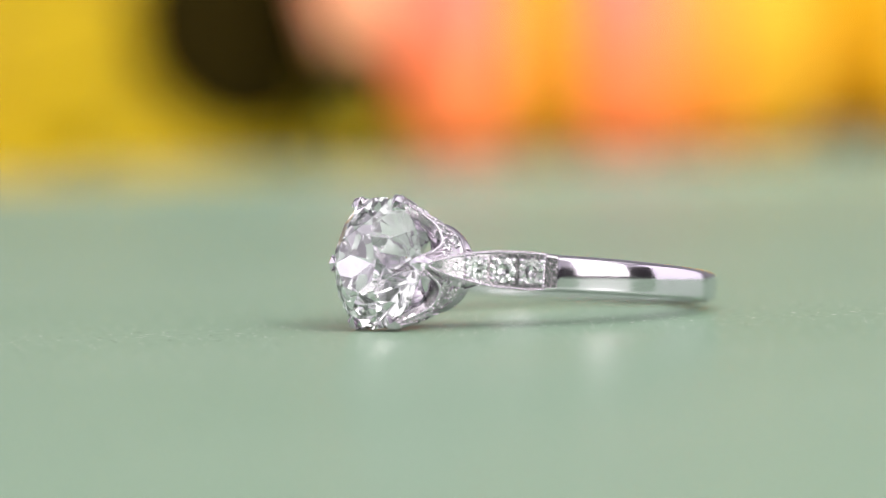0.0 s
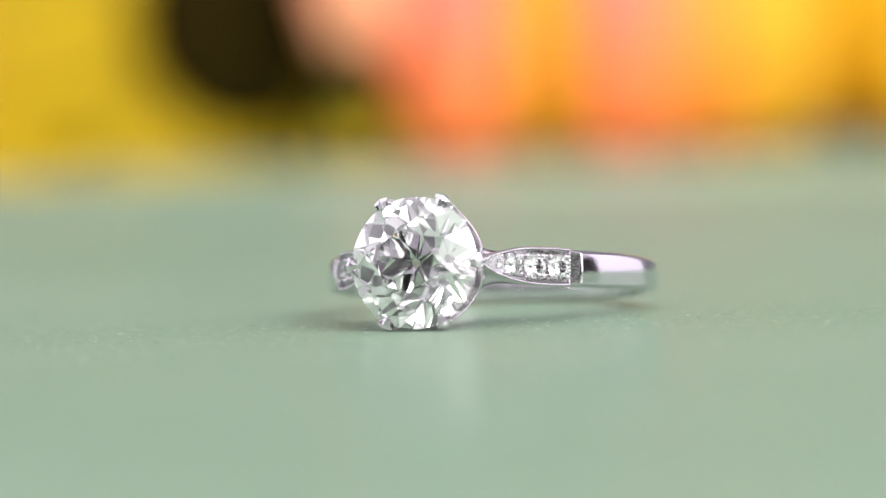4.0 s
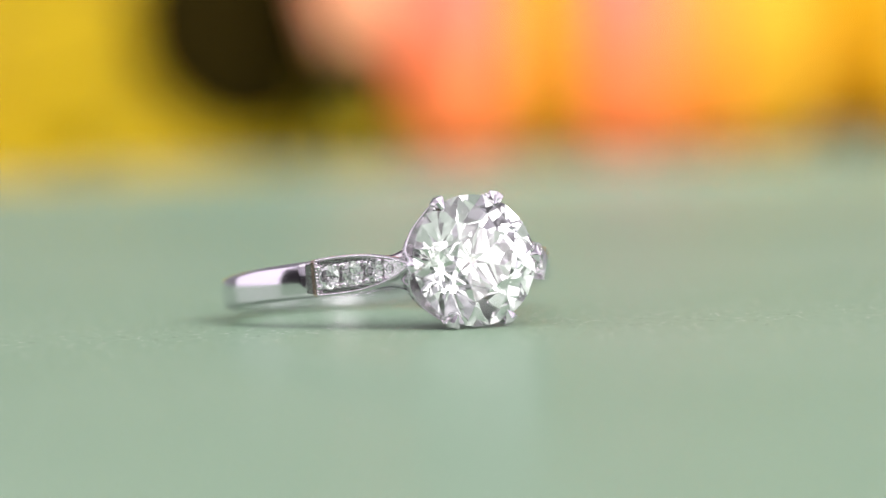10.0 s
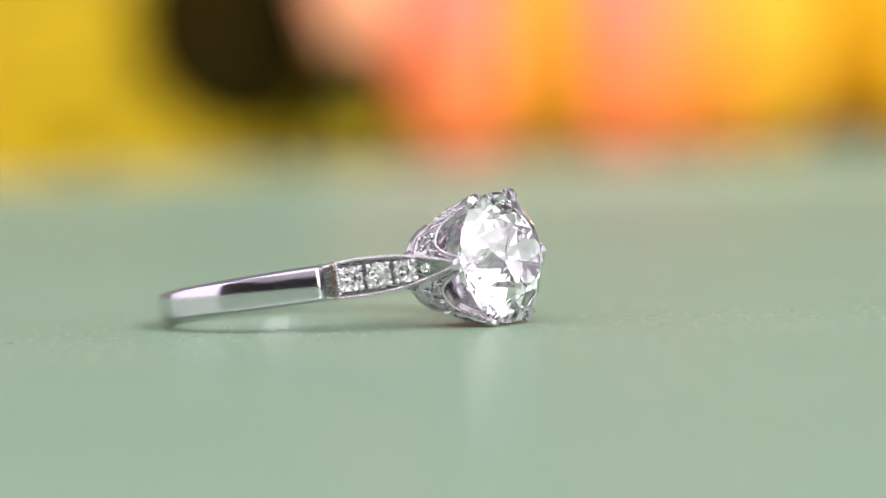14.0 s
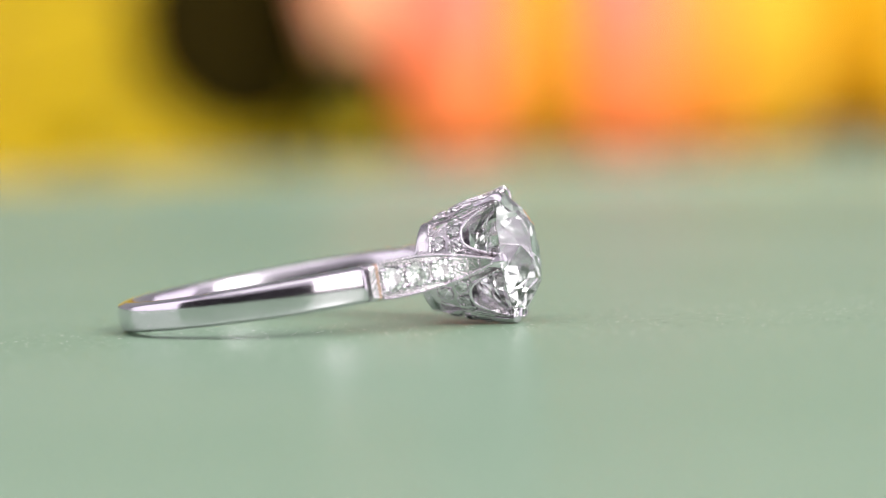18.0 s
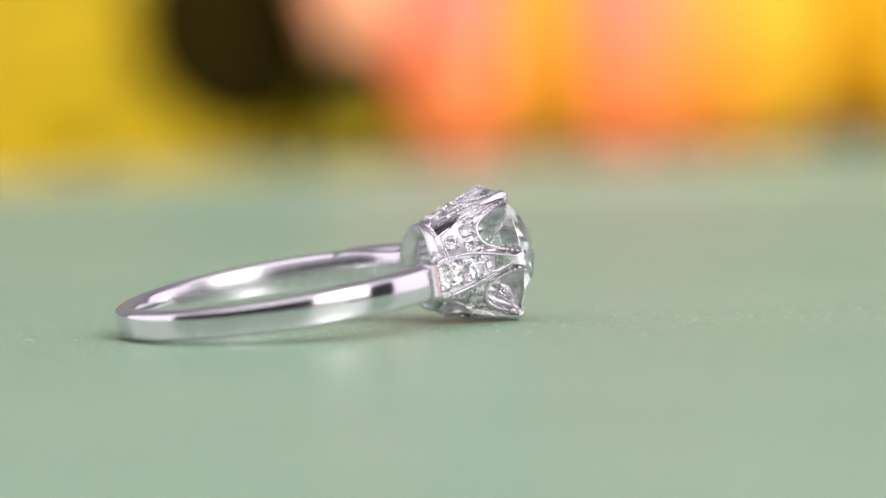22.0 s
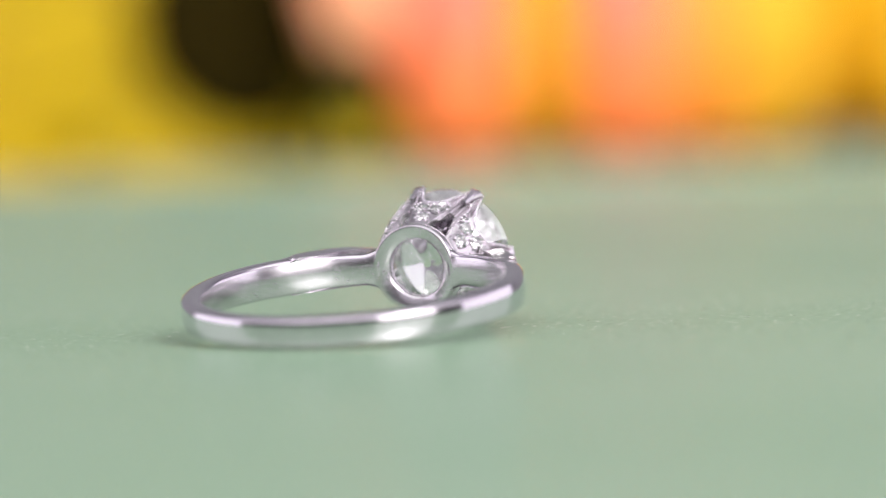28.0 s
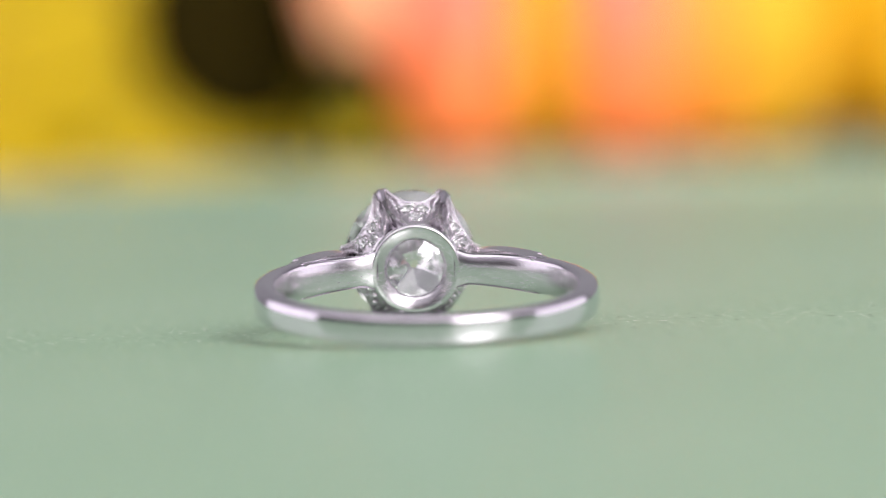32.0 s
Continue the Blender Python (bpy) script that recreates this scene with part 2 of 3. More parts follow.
# ---- the ring ----
# In the ring's own space its band lies in the xy plane round the origin and the stone points to -y.
ring = tagged(new("ring"), "platinum ring with a large round old-cut diamond, lying on a turntable", "ring")
LIE = Matrix.Translation((0, 0, RING_LIFT)) @ Matrix.Rotation(radians(RING_LEAN), 4, "Y") @ Matrix.Rotation(radians(RING_TILT), 4, "X")
R_IN, R_OUT, JOINT = 8.5, 9.8, 50.7


def laid(verts):
    return [LIE @ Vector(v) for v in verts]


def round_place(phi, r, z=0.0):
    """phi: degrees from the stone round the finger hole."""
    a = radians(phi)
    # the hoop is a little longer behind the finger than it is wide
    stretch = 1.0 if math.cos(a) > 0 else 1.03
    return Vector((r * math.sin(a), -r * math.cos(a) * stretch, z))


def ease(x, a, b):
    t = min(1, max(0, (x - a) / (b - a)))
    return t * t * (3 - 2 * t)


def band():
    rings = []
    for phi in np.concatenate([np.linspace(15, 49.6, 22), [50.2, JOINT], np.linspace(52, 308, 150), [360 - JOINT, 309.8], np.linspace(310.4, 345, 22)]):
        side = min(phi, 360 - phi)
        full = side >= JOINT
        half = 1.06 - 0.19 * ease(side, JOINT, 150) if full else 1.06 - 0.16 * (1 - ease(side, 13, JOINT)) + 0.42 * (1 - ease(side, 12, 23)) ** 1.5
        out = R_OUT - 0.12 * ease(side, 60, 150) if full else 9.25
        prof = [(-half, R_IN + 0.40), (-half + 0.03, R_IN + 0.27), (-half + 0.11, R_IN + 0.13), (-half + 0.26, R_IN + 0.03), (0, R_IN - 0.03), (half - 0.26, R_IN + 0.03), (half - 0.11, R_IN + 0.13), (half - 0.03, R_IN + 0.27), (half, R_IN + 0.40)]
        # a low dome with worn corners
        for k in range(0, 25):
            u = math.cos(math.pi * k / 24)
            prof.append((half * u, out - 0.14 * u * u - 0.42 * (max(0, abs(u) - 0.74) / 0.26) ** 2.4))
        rings.append([round_place(phi, r, z) for z, r in prof])
    v, f = tube(rings)
    me = mesh_of("band", laid(v), f, PLATINUM)
    me.materials.append(PLATINUM_WORN)
    for poly in me.polygons:
        c = sum((v[i] for i in poly.vertices), Vector()) / len(poly.vertices)
        poly.material_index = int(math.hypot(c.x, c.y) < R_IN + 0.06)
    part("band", me, ring, "plain polished platinum band")


def brilliant(radius, table_r, crown, pavilion, culet, star, lower, girdle=0.03, fold=8, arc=4):
    """A round cut stone about the z axis, girdle at z = 0, table up; arc: steps of the round girdle along each facet."""
    verts, faces = [], []
    def ring_of(n, r, z, shift):
        o = len(verts)
        for k in range(n):
            a = math.tau * (k + shift) / n
            verts.append(Vector((r * math.cos(a), r * math.sin(a), z)))
        return o
    def girdle_of(z, peaks):
        """The edge where the facets meet the round side of the stone, in scallops."""
        o, n = len(verts), fold * 2
        for e in range(n):
            a0, a1 = math.tau * e / n, math.tau * (e + 1) / n
            g0, g1 = (Vector((radius * math.cos(a), radius * math.sin(a), z)) for a in (a0, a1))
            top = verts[peaks + (e // 2)]
            nrm = (g1 - g0).cross(top - g0)
            for k in range(arc):
                a = a0 + (a1 - a0) * k / arc
                x, y = radius * math.cos(a), radius * math.sin(a)
                verts.append(Vector((x, y, g0.z - (nrm.x * (x - g0.x) + nrm.y * (y - g0.y)) / nrm.z)))
        return o
    c = math.cos(math.pi / fold)
    star_r = (table_r * c + (radius - table_r * c) * star)
    star_z = girdle + crown * (radius - star_r * c) / (radius - table_r)
    low_r = culet + (radius - culet) * lower
    low_z = -girdle - pavilion * (radius - low_r * c) / (radius - culet)
    t = ring_of(fold, table_r, girdle + crown, 0)
    s = ring_of(fold, star_r, star_z, 0.5)
    p = ring_of(fold, low_r, low_z, 0.5)
    q = ring_of(fold, culet, -girdle - pavilion, 0)
    g = girdle_of(girdle, s)
    h = girdle_of(-girdle, p)
    d = 2 * fold * arc
    faces.append([t + k for k in range(fold)])
    faces.append([q + k for k in range(fold)])
    for k in range(fold):
        n, b, e = (k + 1) % fold, (k - 1) % fold, 2 * arc * k
        faces.append([t + k, s + k, t + n])
        faces.append([t + k, s + b, g + e, s + k])
        faces.append([q + k, p + k, h + e, p + b])
        faces.append([q + k, p + k, q + n])
        for start in (e, e + arc):
            faces.append([s + k] + [g + (start + i) % d for i in range(arc + 1)])
            faces.append([p + k] + [h + (start + i) % d for i in range(arc + 1)])
    for e in range(d):
        faces.append([g + e, h + e, h + (e + 1) % d, g + (e + 1) % d])
    return verts, facing(verts, faces)


STONE_R, STONE_AT = 3.80, 13.28
FORWARD = Matrix.Rotation(radians(90), 4, "X")      # z of a stone turned to -y


def centre_stone():
    v, f = brilliant(STONE_R, 1.80, 1.48, 3.14, 0.26, 0.45, 0.42, 0.06)
    m = Matrix.Translation((0, -STONE_AT, 0)) @ FORWARD @ Matrix.Rotation(radians(9), 4, "Z")
    part("centre_diamond", mesh_of("centre_diamond", laid([m @ p for p in v]), f, DIAMOND, smooth=False), ring, "large clear round old-cut diamond")


def accent_mesh(r):
    v, f = brilliant(r, r * 0.52, r * 0.34, r * 0.70, r * 0.08, 0.5, 0.4, r * 0.05, 8, 2)
    return mesh_of("accent_diamond", v, f, DIAMOND, smooth=False)


ACCENTS = {r: accent_mesh(r) for r in (0.74, 0.66, 0.42, 0.34, 0.26)}


def drilled(verts, faces, seats):
    """Leaves out the faces that lie in the seats (place, radius) of the small stones."""
    out = []
    for f in faces:
        c = sum((verts[i] for i in f), Vector()) / len(f)
        if not any((c - p).length < r for p, r in seats):
            out.append(f)
    return out


def cups(seats):
    """Conical seats (place, normal, radius), added behind the small stones to brighten them, as points and faces."""
    verts, faces = [], []
    for p, n, r in seats:
        turn, o = n.to_track_quat("Z", "Y").to_matrix(), len(verts)
        for rr, z in ((r * 1.10, 0.03), (r * 0.97, -0.08), (r * 0.55, -r * 0.50), (r * 0.06, -r * 0.95)):
            verts += [p + turn @ Vector((rr * math.cos(a), rr * math.sin(a), z)) for a in np.linspace(0, math.tau, 20, endpoint=False)]
        for k, a in itertools.product(range(3), range(20)):
            b = (a + 1) % 20
            faces.append([o + k * 20 + a, o + k * 20 + b, o + k * 20 + 20 + b, o + k * 20 + 20 + a])
        faces.append([o + 60 + a for a in range(20)])
    return verts, faces


SET_RND = random.Random(5)


def set_stone(place, normal, r, parent):
    """A small stone with its table along normal, never quite straight, in the laid ring's space."""
    lean = Vector([SET_RND.uniform(-0.09, 0.09) for _ in range(3)])
    p, n = LIE @ Vector(place), LIE.to_3x3() @ (Vector(normal) + lean)
    m = Matrix.Translation(p * MM) @ n.to_track_quat("Z", "Y").to_matrix().to_4x4() @ pose(0, 0, 0, 0, 0, SET_RND.uniform(0, 45))
    part("accent_diamond", ACCENTS[r], parent, m=m)


# the shoulders: long shield-shaped plates from the band to the side prongs
PATH = [Vector(p) for p in ((7.58, -6.20, 0), (6.05, -8.35, 0), (3.95, -10.30, 0), (4.02, -13.55, 0))]


def shoulder_place(s):
    a, b, c, d = PATH
    k = 1 - s
    p = a * k ** 3 + 3 * b * k * k * s + 3 * c * k * s * s + d * s ** 3
    t = 3 * ((b - a) * k * k + 2 * (c - b) * k * s + (d - c) * s * s)
    t.normalize()
    return p, Vector((-t.y, t.x, 0)) if t.y < 0 and -t.y > 0 else Vector((t.y, -t.x, 0))


def shoulder_half(s):
    return 1.06 + 0.10 * math.sin(math.pi * min(1, s / 0.5)) if s < 0.36 else (1.06 + 0.10 * math.sin(math.pi * 0.72)) * (1 - ((s - 0.36) / 0.645) ** 1.7)


SEATS = ((0.185, 0.74), (0.385, 0.74), (0.575, 0.66), (0.715, 0.26))


def shoulder(side):
    flip = Matrix.Diagonal((side, 1, 1, 1))
    rings = []
    for s in np.concatenate([[0.0, 0.012, 0.083, 0.087], np.linspace(0.095, 0.80, 110), np.linspace(0.815, 0.995, 14)]):
        p, n = shoulder_place(s)
        w = max(0.17, shoulder_half(s))
        deep = 1.25 * (1 - s) + 0.55 * s
        rim = min(0.20, w * 0.45)
        sink = 0.12 if 0.085 < s < 0.84 else 0.0
        if s == 0.0:
            deep, w = 1.2, w - 0.03
        bed = w - rim - 0.02
        groove = 0.07 if w > 0.4 else 0.0
        prof = [(-w, -0.16), (-w + 0.02, -0.02), (-w + 0.05, 0.0), (-w + 0.07, -groove), (-w + rim * 0.85, -groove), (-w + rim, -groove * 0.5)]
        if s < 0.085:
            # the square end keeps the band's worn corners
            prof = [(-w, -0.42), (-w + 0.03, -0.26), (-w + 0.07, -0.14), (-w + 0.11, -0.07), (-w + 0.16, -0.03), (-w + 0.20, -0.01)]
        other = [(-z, o) for z, o in reversed(prof)]
        prof += [(z, -sink) for z in np.linspace(-bed, bed, 21)]
        prof += other + [(w * 0.92, -deep), (-w * 0.92, -deep)]
        rings.append([flip @ (p + n * o + Vector((0, 0, z))) for z, o in prof])
    v, f = tube(rings)
    seats = [(flip @ (shoulder_place(s)[0] - shoulder_place(s)[1] * 0.12), r * 0.93) for s, r in SEATS]
    plate = part("shoulder", mesh_of("shoulder", laid(v), drilled(v, f, seats), PLATINUM_CUT, smooth=False), ring, "tapered shoulder plate set with small diamonds")
    spots, sizes = [], []
    s = 0.095
    while s < 0.97:
        p, n = shoulder_place(s)
        w = max(0.12, shoulder_half(s)) - 0.12
        for z in (-w, w):
            spots.append(LIE @ (flip @ (p + n * 0.015 + Vector((0, 0, z)))))
            sizes.append(0.072)
        s += 0.0185
    # a row across the plate's square end
    p, n = shoulder_place(0.097)
    for z in np.linspace(-0.80, 0.80, 9):
        spots.append(LIE @ (flip @ (p + n * 0.02 + Vector((0, 0, z)))))
        sizes.append(0.095)
    holes = [(flip @ shoulder_place(s)[0], flip @ shoulder_place(s)[1], r) for s, r in SEATS]
    v, f = cups([(p - n * 0.10, n, r) for p, n, r in holes])
    part("stone_seat", mesh_of("stone_seat", laid(v), f, PLATINUM_WORN), plate, "bright cut seats under the small diamonds")
    for s, r in SEATS:
        p, n = shoulder_place(s)
        set_stone(flip @ (p - n * 0.05), flip @ n, r, plate)
        t = Vector((-n.y, n.x, 0))
        if r > 0.5:
            for e, z in itertools.product((-1, 1), (-1, 1)):
                spots.append(LIE @ (flip @ (p + n * 0.03 + t * e * r * 0.76 + Vector((0, 0, z * r * 0.76)))))
                sizes.append(0.165)
    v, f = beads(spots, sizes)
    part("milgrain_edge", mesh_of("milgrain_edge", v, f, PLATINUM), plate, "rows of tiny platinum beads")
    if side < 0:
        rings = []
        for s in (0.046, 0.049, 0.073, 0.076):
            p, n = shoulder_place(s)
            w, rise = shoulder_half(s), 0.012 if 0.047 < s < 0.075 else -0.03
            rings.append([flip @ (p + n * o + Vector((0, 0, z))) for z, o in ((-w, -0.42), (-w + 0.055, -0.14), (-w + 0.18, rise), (w - 0.18, rise), (w - 0.055, -0.14), (w, -0.42))])
        v, f = tube(rings)
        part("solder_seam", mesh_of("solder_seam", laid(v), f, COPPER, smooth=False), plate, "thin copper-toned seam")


# the basket that holds the stone
BASE_AT, TIP_AT = 8.70, 13.45


def cup(angle, s, out=0.0):
    """A place on the basket's cup: degrees round the stone's axis, 0 at the base to 1 at the prong tips."""
    r = 2.56 + 1.52 * max(s, 0.0) ** 0.84 + out
    a = radians(angle)
    return Vector((r * math.cos(a), -(BASE_AT + (TIP_AT - BASE_AT) * s), r * math.sin(a)))


def panel_low(u):
    return 0.02 + 0.45 * max(0.0, (abs(u) - 0.43) / 0.57)


def panel_top(u):
    return 0.52 + 0.46 * min(1, abs(u) / 0.82) ** 2.7


def basket_panel(mid, wide):
    """One panel between two prongs; wide: half its angle."""
    n, k = 112, 26
    rings = []
    for i in range(n + 1):
        u = -1 + 2 * i / n
        lo, hi = panel_low(u), panel_top(u)
        oc, ic = [], []
        for j in range(k + 1):
            w = j / k
            s = lo + (hi - lo) * w
            # rims stand proud of the bed
            relief = -0.12 * ease(w, 0.10, 0.17) * ease(1 - w, 0.06, 0.16) * (1 - ease(abs(u), 0.60, 0.8))
            # engraved lines fan up the limbs towards the tips
            fan = (1 - abs(u)) / max(0.05, 1.03 - s)
            lines = 0.5 + 0.5 * math.cos(math.tau * 3.0 * fan)
            relief -= 0.24 * lines * ease(abs(u), 0.56, 0.70) * (1 - ease(s, 0.90, 0.99))
            oc.append(cup(mid + wide * u, s, relief))
            ic.append(cup(mid + wide * u, s, -0.42))
        rings.append(oc + ic[::-1])
    v, f = tube(rings)
    gems = ((-0.30, 0.40, 0.42), (0.30, 0.40, 0.42), (0.0, 0.19, 0.42), (-0.60, 0.47, 0.26), (0.60, 0.47, 0.26))
    seats = [(cup(mid + wide * u, s, -0.10), r * 0.93) for u, s, r in gems]
    plate = part("basket_panel", mesh_of("basket_panel", laid(v), drilled(v, f, seats), PLATINUM_CUT, smooth=False), ring, "scalloped openwork panel set with tiny diamonds")
    spots, sizes = [], []
    for curve, steps, inset, reach in ((panel_top, 44, -0.020, 0.95),):
        for i in range(steps + 1):
            u = reach * (-1 + 2 * i / steps)
            spots.append(LIE @ cup(mid + wide * u, curve(u) + inset, 0.02))
            sizes.append(0.092)
    for e, s in itertools.product((-1, 1), np.linspace(0.52, 0.92, 15)):
        spots.append(LIE @ cup(mid + wide * e * (1 - 0.62 * (1.03 - s)), s, 0.0))
        sizes.append(0.06)
    holes = []
    for u, s, r in gems:
        p = cup(mid + wide * u, s, -0.06)
        step = 0.02
        across = cup(mid + wide * u + 1, s) - cup(mid + wide * u - 1, s)
        up = cup(mid + wide * u, s + step) - cup(mid + wide * u, s - step)
        nrm = across.cross(up).normalized()
        if nrm.dot(Vector((p.x, 0, p.z))) < 0:
            nrm = -nrm
        set_stone(p, nrm, r, plate)
        holes.append((p - nrm * 0.05, nrm, r))
        across.normalize()
        up.normalize()
        for e in (45, 135, 225, 315):
            spots.append(LIE @ (p + nrm * 0.05 + (across * math.cos(radians(e)) + up * math.sin(radians(e))) * r * 1.02))
            sizes.append(0.10)
    v, f = cups(holes)
    part("stone_seat", mesh_of("stone_seat", laid(v), f, PLATINUM_WORN), plate, "bright cut seats under the small diamonds")
    v, f = beads(spots, sizes)
    part("milgrain_edge", mesh_of("milgrain_edge", v, f, PLATINUM), plate, "rows of tiny platinum beads")


def prong(angle, grow):
    """A pointed claw, faceted along a ridge, bent over the stone's edge."""
    a = radians(angle)
    line = [(3.78, 11.9, 0.12, 0.05), (3.94, 12.4, 0.20, 0.06), (4.05, 12.85, 0.30, 0.07), (4.09, 13.16, 0.40, 0.08), (4.02, 13.38, 0.44, 0.09), (3.84, 13.50, 0.38, 0.09), (3.60, 13.55, 0.23, 0.07), (3.30, 13.62, 0.02, 0.03)]
    rings = []
    for i, (r, at, w, thick) in enumerate(line):
        at += 0.06 * ease(at, 11.8, 13.2)
        lo, hi = line[max(0, i - 1)], line[min(len(line) - 1, i + 1)]
        d = Vector((hi[0] - lo[0], hi[1] - lo[1])).normalized()
        nr, na = d.y, -d.x          # outward from the stone
        r += grow * ease(at, 12.2, 13.4)
        prof = [(-w, -0.9), (-w * 0.98, -0.35), (-w * 0.55, 0.15), (-w * 0.08, 0.95), (w * 0.08, 0.95), (w * 0.55, 0.15), (w * 0.98, -0.35), (w, -0.9), (0, -1.2)]
        ringp = []
        for side, o in prof:
            rr, aa = r + nr * o * thick, at + na * o * thick
            ringp.append(Vector((rr * math.cos(a) - side * math.sin(a), -aa, rr * math.sin(a) + side * math.cos(a))))
        rings.append(ringp)
    v, f = tube(rings)
    part("prong", mesh_of("prong", laid(v), f, PLATINUM, smooth=False), ring, "pointed platinum claw")


def gallery():
    rings = []
    for a in np.linspace(0, math.tau, 96, endpoint=False):
        here = []
        for r, o in ((1.66, 0.55), (1.68, 0.32), (1.74, 0.22), (1.90, 0.13), (2.12, 0.05), (2.34, -0.02), (2.46, -0.035), (2.55, 0.0), (2.60, 0.12)):
            # the rim follows the finger hole
            here.append(Vector((r * math.cos(a), -(math.sqrt(R_IN ** 2 - (r * math.cos(a)) ** 2) + o), r * math.sin(a))))
        here += [Vector((r * math.cos(a), -at, r * math.sin(a))) for r, at in ((2.60, 8.72), (2.55, 8.90), (2.42, 9.02), (2.15, 9.08), (1.85, 9.08), (1.66, 9.00))]
        rings.append(here)
    v, f = tube(rings, closed=True)
    me = mesh_of("gallery_ring", laid(v), f, PLATINUM_WORN)
    collar = part("gallery_ring", me, ring, "smooth round collar under the stone")
    spots = [LIE @ Vector((2.52 * math.cos(a), -9.00, 2.52 * math.sin(a))) for a in np.linspace(0, math.tau, 100, endpoint=False)]
    v, f = beads(spots, [0.075] * len(spots))
    part("milgrain_edge", mesh_of("milgrain_edge", v, f, PLATINUM), collar, "rows of tiny platinum beads")


def collet():
    """A fluted inner cone behind the openwork, that the stone's point sits in."""
    prof = [(1.72, 9.05), (2.10, 10.3), (2.74, 11.45), (2.88, 11.45), (2.24, 10.3), (1.90, 9.05)]
    rings = []
    for k in range(48):
        a = math.tau * k / 48
        rings.append([Vector(((r + 0.05 * (-1) ** k) * math.cos(a), -at, (r + 0.05 * (-1) ** k) * math.sin(a))) for r, at in prof])
    v, f = tube(rings, closed=True)
    part("collet", mesh_of("collet", laid(v), f, PLATINUM, smooth=False), ring, "fluted inner metal cone under the stone")


band()
gallery()
collet()
centre_stone()
for side in (-1, 1):
    shoulder(side)
CLAWS = (1, 65, 120, 181, 244, 298, 361)
for near, far in zip(CLAWS, CLAWS[1:]):
    basket_panel((near + far) / 2, (far - near) / 2 - 0.4)
    prong(near, 0.02 if near % 180 == 1 else 0.09 if near > 180 else 0.14)

# ---- the flowers ----
TABLE_Z = -BOARD_T
FAR = 1.06          # size and distance of the flowers, as against the plan


def bloom_place(x, y, z, rx, ry, rz):
    return pose(x * FAR * MM, ((y + 327) * FAR - 327) * MM, z * MM, rx, ry, rz) @ Matrix.Scale(FAR, 4)



def petal_mesh(name, length, width, curl, cup_in, mat, point=0.5, swell=2.0):
    """A petal from the origin along +y, cupped upwards across, curling towards +z at its tip, with thickness."""
    n, k = 10, 8
    top, low, uv = [], [], []
    for i in range(n + 1):
        t = i / n
        half = width / 2 * (math.sin(math.pi * min(1, t ** 0.75 * 0.93 + 0.05)) ** point) * (0.35 + 0.65 * min(1, t * swell))
        bend = curl * t
        y = length * (math.sin(bend) / bend * t if abs(bend) > 1e-4 else t)
        z = length * ((1 - math.cos(bend)) / bend * t if abs(bend) > 1e-4 else 0)
        for j in range(k + 1):
            x = -1 + 2 * j / k
            lift = cup_in * half * x * x + 0.03 * width * math.sin(7 * t + 3 * x)
            top.append(Vector((half * x, y - lift * math.sin(bend), z + lift * math.cos(bend))))
            uv.append((j / k, t))
    low = [p - Vector((0, 0, 0.35)) for p in top]
    verts = top + low
    o, m = len(top), k + 1
    faces = []
    for i in range(n):
        for j in range(k):
            a = i * m + j
            faces.append([a, a + 1, a + m + 1, a + m])
            faces.append([o + a, o + a + m, o + a + m + 1, o + a + 1])
    rim = [j for j in range(m)] + [i * m + k for i in range(1, n + 1)] + [n * m + j for j in range(k - 1, -1, -1)] + [i * m for i in range(n - 1, 0, -1)]
    for a, b in zip(rim, rim[1:] + rim[:1]):
        faces.append([a, o + a, o + b, b])
    return mesh_of(name, verts, faces, mat, uvs=uv + uv)


def dome(name, radius, height, mat):
    rings = []
    for i in range(9):
        e = math.pi / 2 * i / 8.2
        rings.append([Vector((radius * math.cos(e) * math.cos(a), radius * math.cos(e) * math.sin(a), height * math.sin(e) + 0.25 * math.sin(9 * a + i))) for a in np.linspace(0, math.tau, 40, endpoint=False)])
    v, f = tube(rings)
    return mesh_of(name, v, f, mat)


def daisy(label, x, y, z, face, disc_r, length, width, count, mat, rows=2, seed=1):
    """An open flower head: dark seed disc with rows of ray petals. face: pitch and heading of the disc in degrees."""
    rnd = random.Random(seed)
    ob = tagged(new("flower_head"), label, "flower", "loose flower heads behind the turntable")
    ob.matrix_basis = bloom_place(x, y, z, face[0], 0, face[1])
    part("seed_disc", dome("seed_disc", disc_r, disc_r * 0.35, SEED if rows > 0 else mat), ob, "dark brown seed disc")
    me = petal_mesh("petal", length, width, 0.15 if rows > 0 else 0.5, 0.25, mat, 0.8)
    for row in range(abs(rows)):
        for k in range(count):
            a = 360 * (k + 0.5 * row) / count + rnd.uniform(-4, 4)
            m = pose(0, 0, -0.6 * row, 0, 0, a) @ pose(0, disc_r * (0.96 if rows > 0 else 0.8), 0, (-12 if rows > 0 else 8) - 16 * row + rnd.uniform(-7, 7), rnd.uniform(-8, 8), 0)
            part("petal", me, ob, m=Matrix.Translation(m.translation * MM - m.translation) @ m)
    part("sepal", dome("sepal", disc_r * 0.9, -disc_r * 0.4, GREEN), ob, "green sepals", pose(0, 0, -1.2 * MM))
    return ob


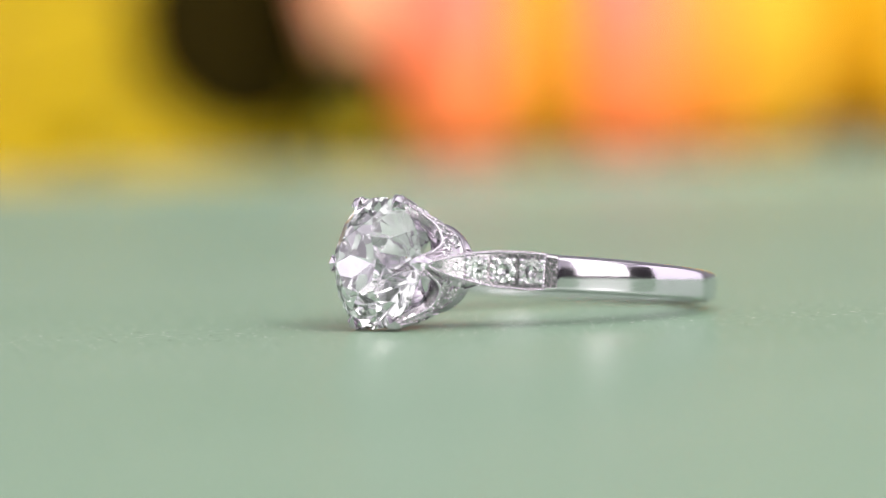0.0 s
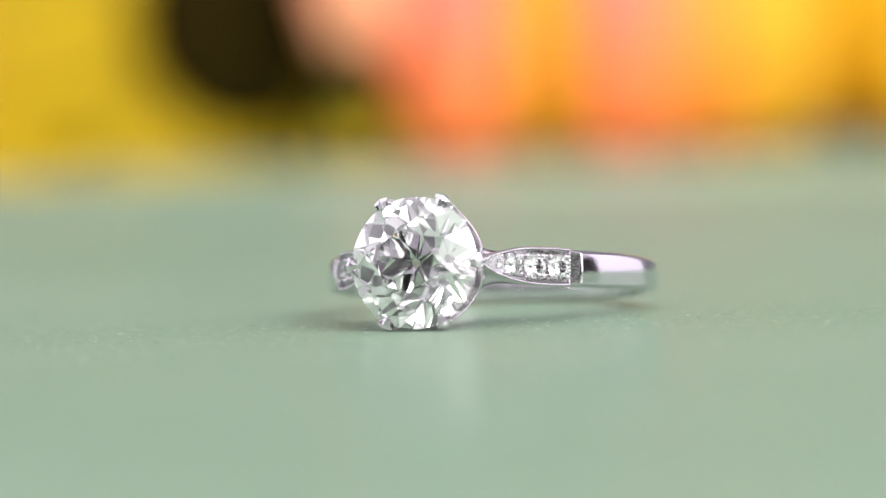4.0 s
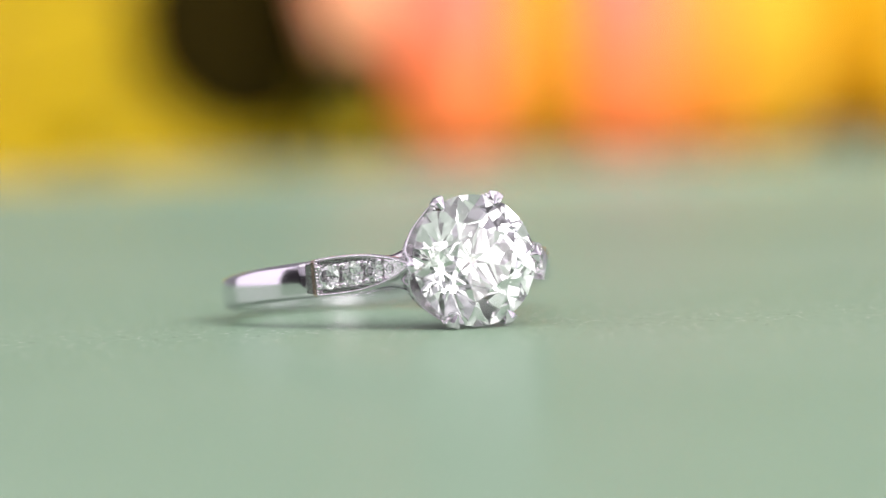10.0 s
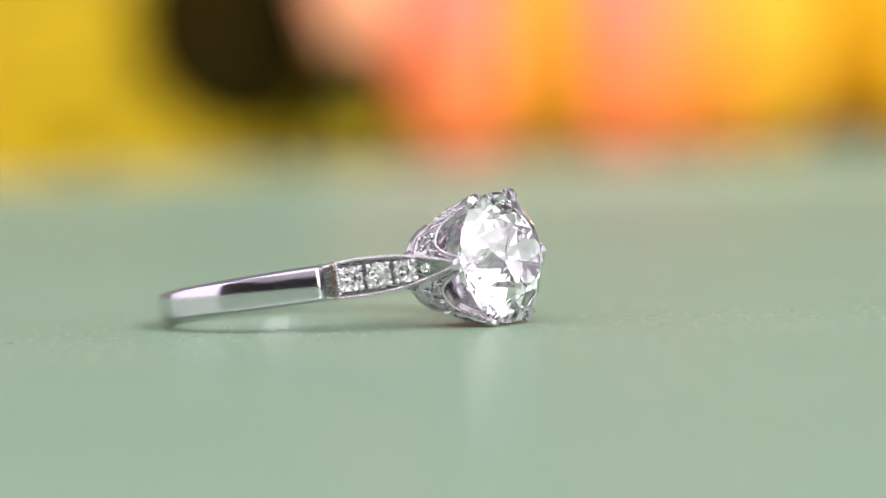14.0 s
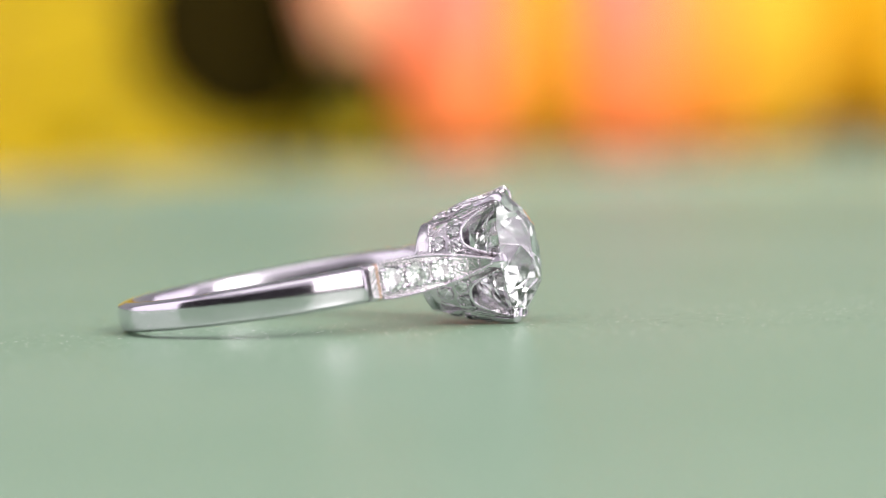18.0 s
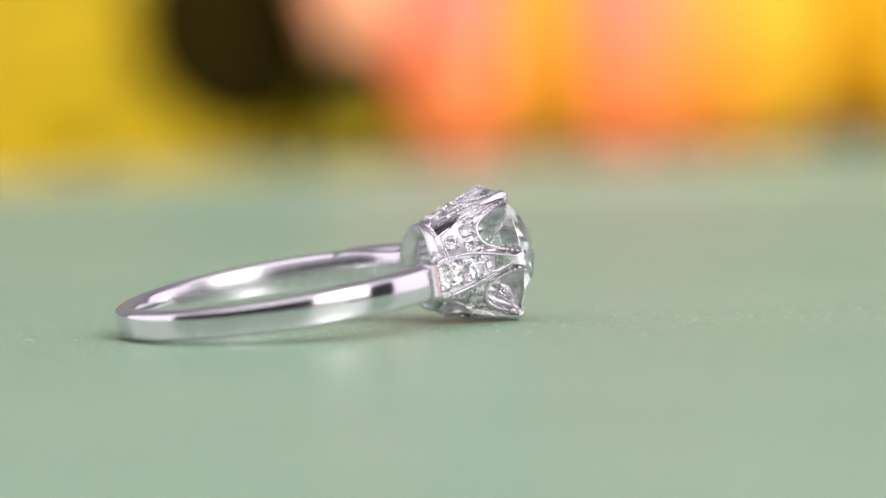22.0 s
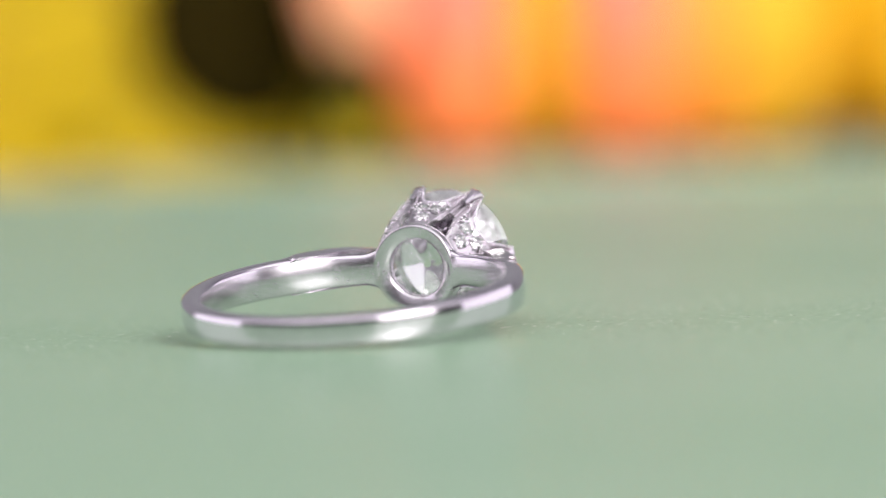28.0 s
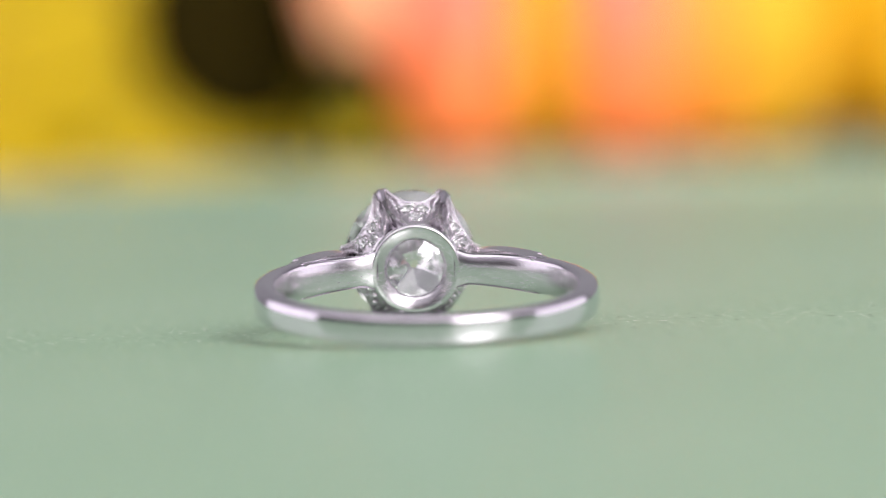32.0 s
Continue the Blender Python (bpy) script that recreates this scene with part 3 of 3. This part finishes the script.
def rose(label, x, y, radius, height, mat, tilt=(0, 0), layers=3, seed=1, base=0.0):
    """A half-open bloom: cupped petals in layers round a tight heart; on a stem where its base is off the table."""
    rnd = random.Random(seed)
    ob = tagged(new("flower_head"), label, "flower", "loose flower heads behind the turntable")
    ob.matrix_basis = bloom_place(x, y, TABLE_Z, tilt[0], tilt[1], 0)
    for layer in range(layers):
        t = layer / max(1, layers - 1)
        rr = radius * (0.22 + 0.30 * t)
        me = petal_mesh("petal", height * (1.02 - 0.12 * t), radius * (1.0 + 0.45 * t), 0.25 + 0.25 * t, 0.45, mat, 0.45, 4.0)
        count = 4 + layer
        for k in range(count):
            a = 360 * (k + 0.5 * (layer % 2)) / count + rnd.uniform(-8, 8)
            # the petal stands up, its hollow towards the heart
            m = pose(0, 0, 0, 0, 0, a) @ Matrix.Translation((0, -rr * MM, (base + 1.0) * MM)) @ pose(0, 0, 0, 90 + 14 * t + rnd.uniform(-5, 5), 0, 0) @ Matrix.Diagonal((1, 1, -1, 1))
            part("petal", me, ob, m=m)
    part("sepal", dome("sepal", radius * 0.5, 2.0, GREEN), ob, "green sepals", pose(0, 0, base * MM))
    if base:
        v, f = tube([[Vector((0.9 * math.cos(a) + 0.3 * math.sin(z), 0.9 * math.sin(a), z)) for a in np.linspace(0, math.tau, 10, endpoint=False)] for z in np.linspace(0, base + 1, 8)])
        part("stem", mesh_of("stem", v, f, GREEN), ob, "green stem")
    return ob


SUN = "yellow sunflower head with a dark brown centre"
DAISY = "golden yellow daisy head leaning on the other flowers"
ROSE = "coral orange rose bloom standing on the table"
daisy(SUN, -18.8, 270, 13.2, (88, 4), 12.2, 11.5, 8.0, 16, YELLOW, 2, 3)
daisy("bright yellow daisy head lying on the table", -51, 264, 9.0, (62, 14), 4.0, 17, 9, 14, YELLOW, -3, 5)
rose("blush pink rose bud on a green stem", -8.3, 254, 5.5, 26, BLUSH, (0, 3), 2, 4, 11.8)
rose(ROSE, 2.8, 263, 8.3, 29, CORAL, (0, -2), 3, 6, 0.4)
rose(ROSE, 19.8, 264, 7.0, 29, CORAL, (0, 2), 3, 7, 0.4)
rose("light orange rose bloom standing on the table", 28.4, 270, 6.4, 28, ORANGE, (0, 3), 3, 11, 0.4)
rose("bright yellow rose bloom standing on the table", 36.0, 268, 5.9, 28, LEMON, (0, 2), 3, 12, 0.4)
rose("amber rose bloom on a green stem", 46.5, 274, 8.8, 29, AMBER, (0, 0), 3, 9, 2.0)
rose("low amber rosebud beside an amber bloom", 52.5, 266, 5.5, 13, AMBER, (0, 0), 2, 16)
rose("golden rose bud between two coral blooms", 12.1, 265, 3.0, 29, AMBER, (0, 0), 2, 14, 0.4)
rose("small yellow rosebud low under a blush bud", -8.0, 257, 5.0, 4.5, YELLOW, (0, -4), 2, 15)


def leaf(x, y, heading, lean, length, width):
    ob = tagged(new("leaf"), "dark olive leaf shape among the flowers, one standing in for shade", "leaf", "leaves behind the flowers")
    ob.matrix_basis = bloom_place(x, y, TABLE_Z, 90 - lean, 0, heading)
    part("blade", petal_mesh("blade", length, width, 0.3, 0.3, LEAF, 0.8), ob)
    rings = []
    for t in np.linspace(0, 0.92, 10):
        r, bend = 0.7 * (1 - 0.7 * t), 0.3 * t + 1e-4
        c = Vector((0, length * math.sin(bend) / bend * t, length * (1 - math.cos(bend)) / bend * t))
        rings.append([c + Vector((r * math.cos(a), 0, r * math.sin(a))) for a in np.linspace(0, math.tau, 8, endpoint=False)])
    v, f = tube(rings)
    part("midrib", mesh_of("midrib", v, f, GREEN), ob, "pale green midrib")


# the first is no leaf: a dark stand-in for shade under the blush bud
for x, y, w, tall in ((-9.0, 262, 9, 15), (-30, 288, 20, 34), (-25, 290, 18, 37), (58, 290, 22, 34)):
    leaf(x, y, 0.4 * x, -6, tall, w)
for i, x in enumerate((-66, -36, -8, 9, 33, 66)):
    daisy(DAISY, x, 300 + 3 * (i % 2), 14.0, (80, 6 - 3 * i), 4.0, 17, 9.5, 14, GOLD if i in (3, 4) else YELLOW, -3, 20 + i)


def motions():
    rows_ring, rows_board = [], []
    for i in range(33):
        turn = TURN_START + TURN_RATE * i
        a = radians(turn)
        x = RING_FOOT.x * math.cos(a) - RING_FOOT.y * math.sin(a)
        y = RING_FOOT.x * math.sin(a) + RING_FOOT.y * math.cos(a)
        rows_ring.append((i, pose(x * MM, y * MM, 0, 0, 0, turn)))
        rows_board.append((i, pose(0, 0, 0, 0, 0, turn)))
    walk(ring, rows_ring)
    walk(turntable, rows_board)


motions()
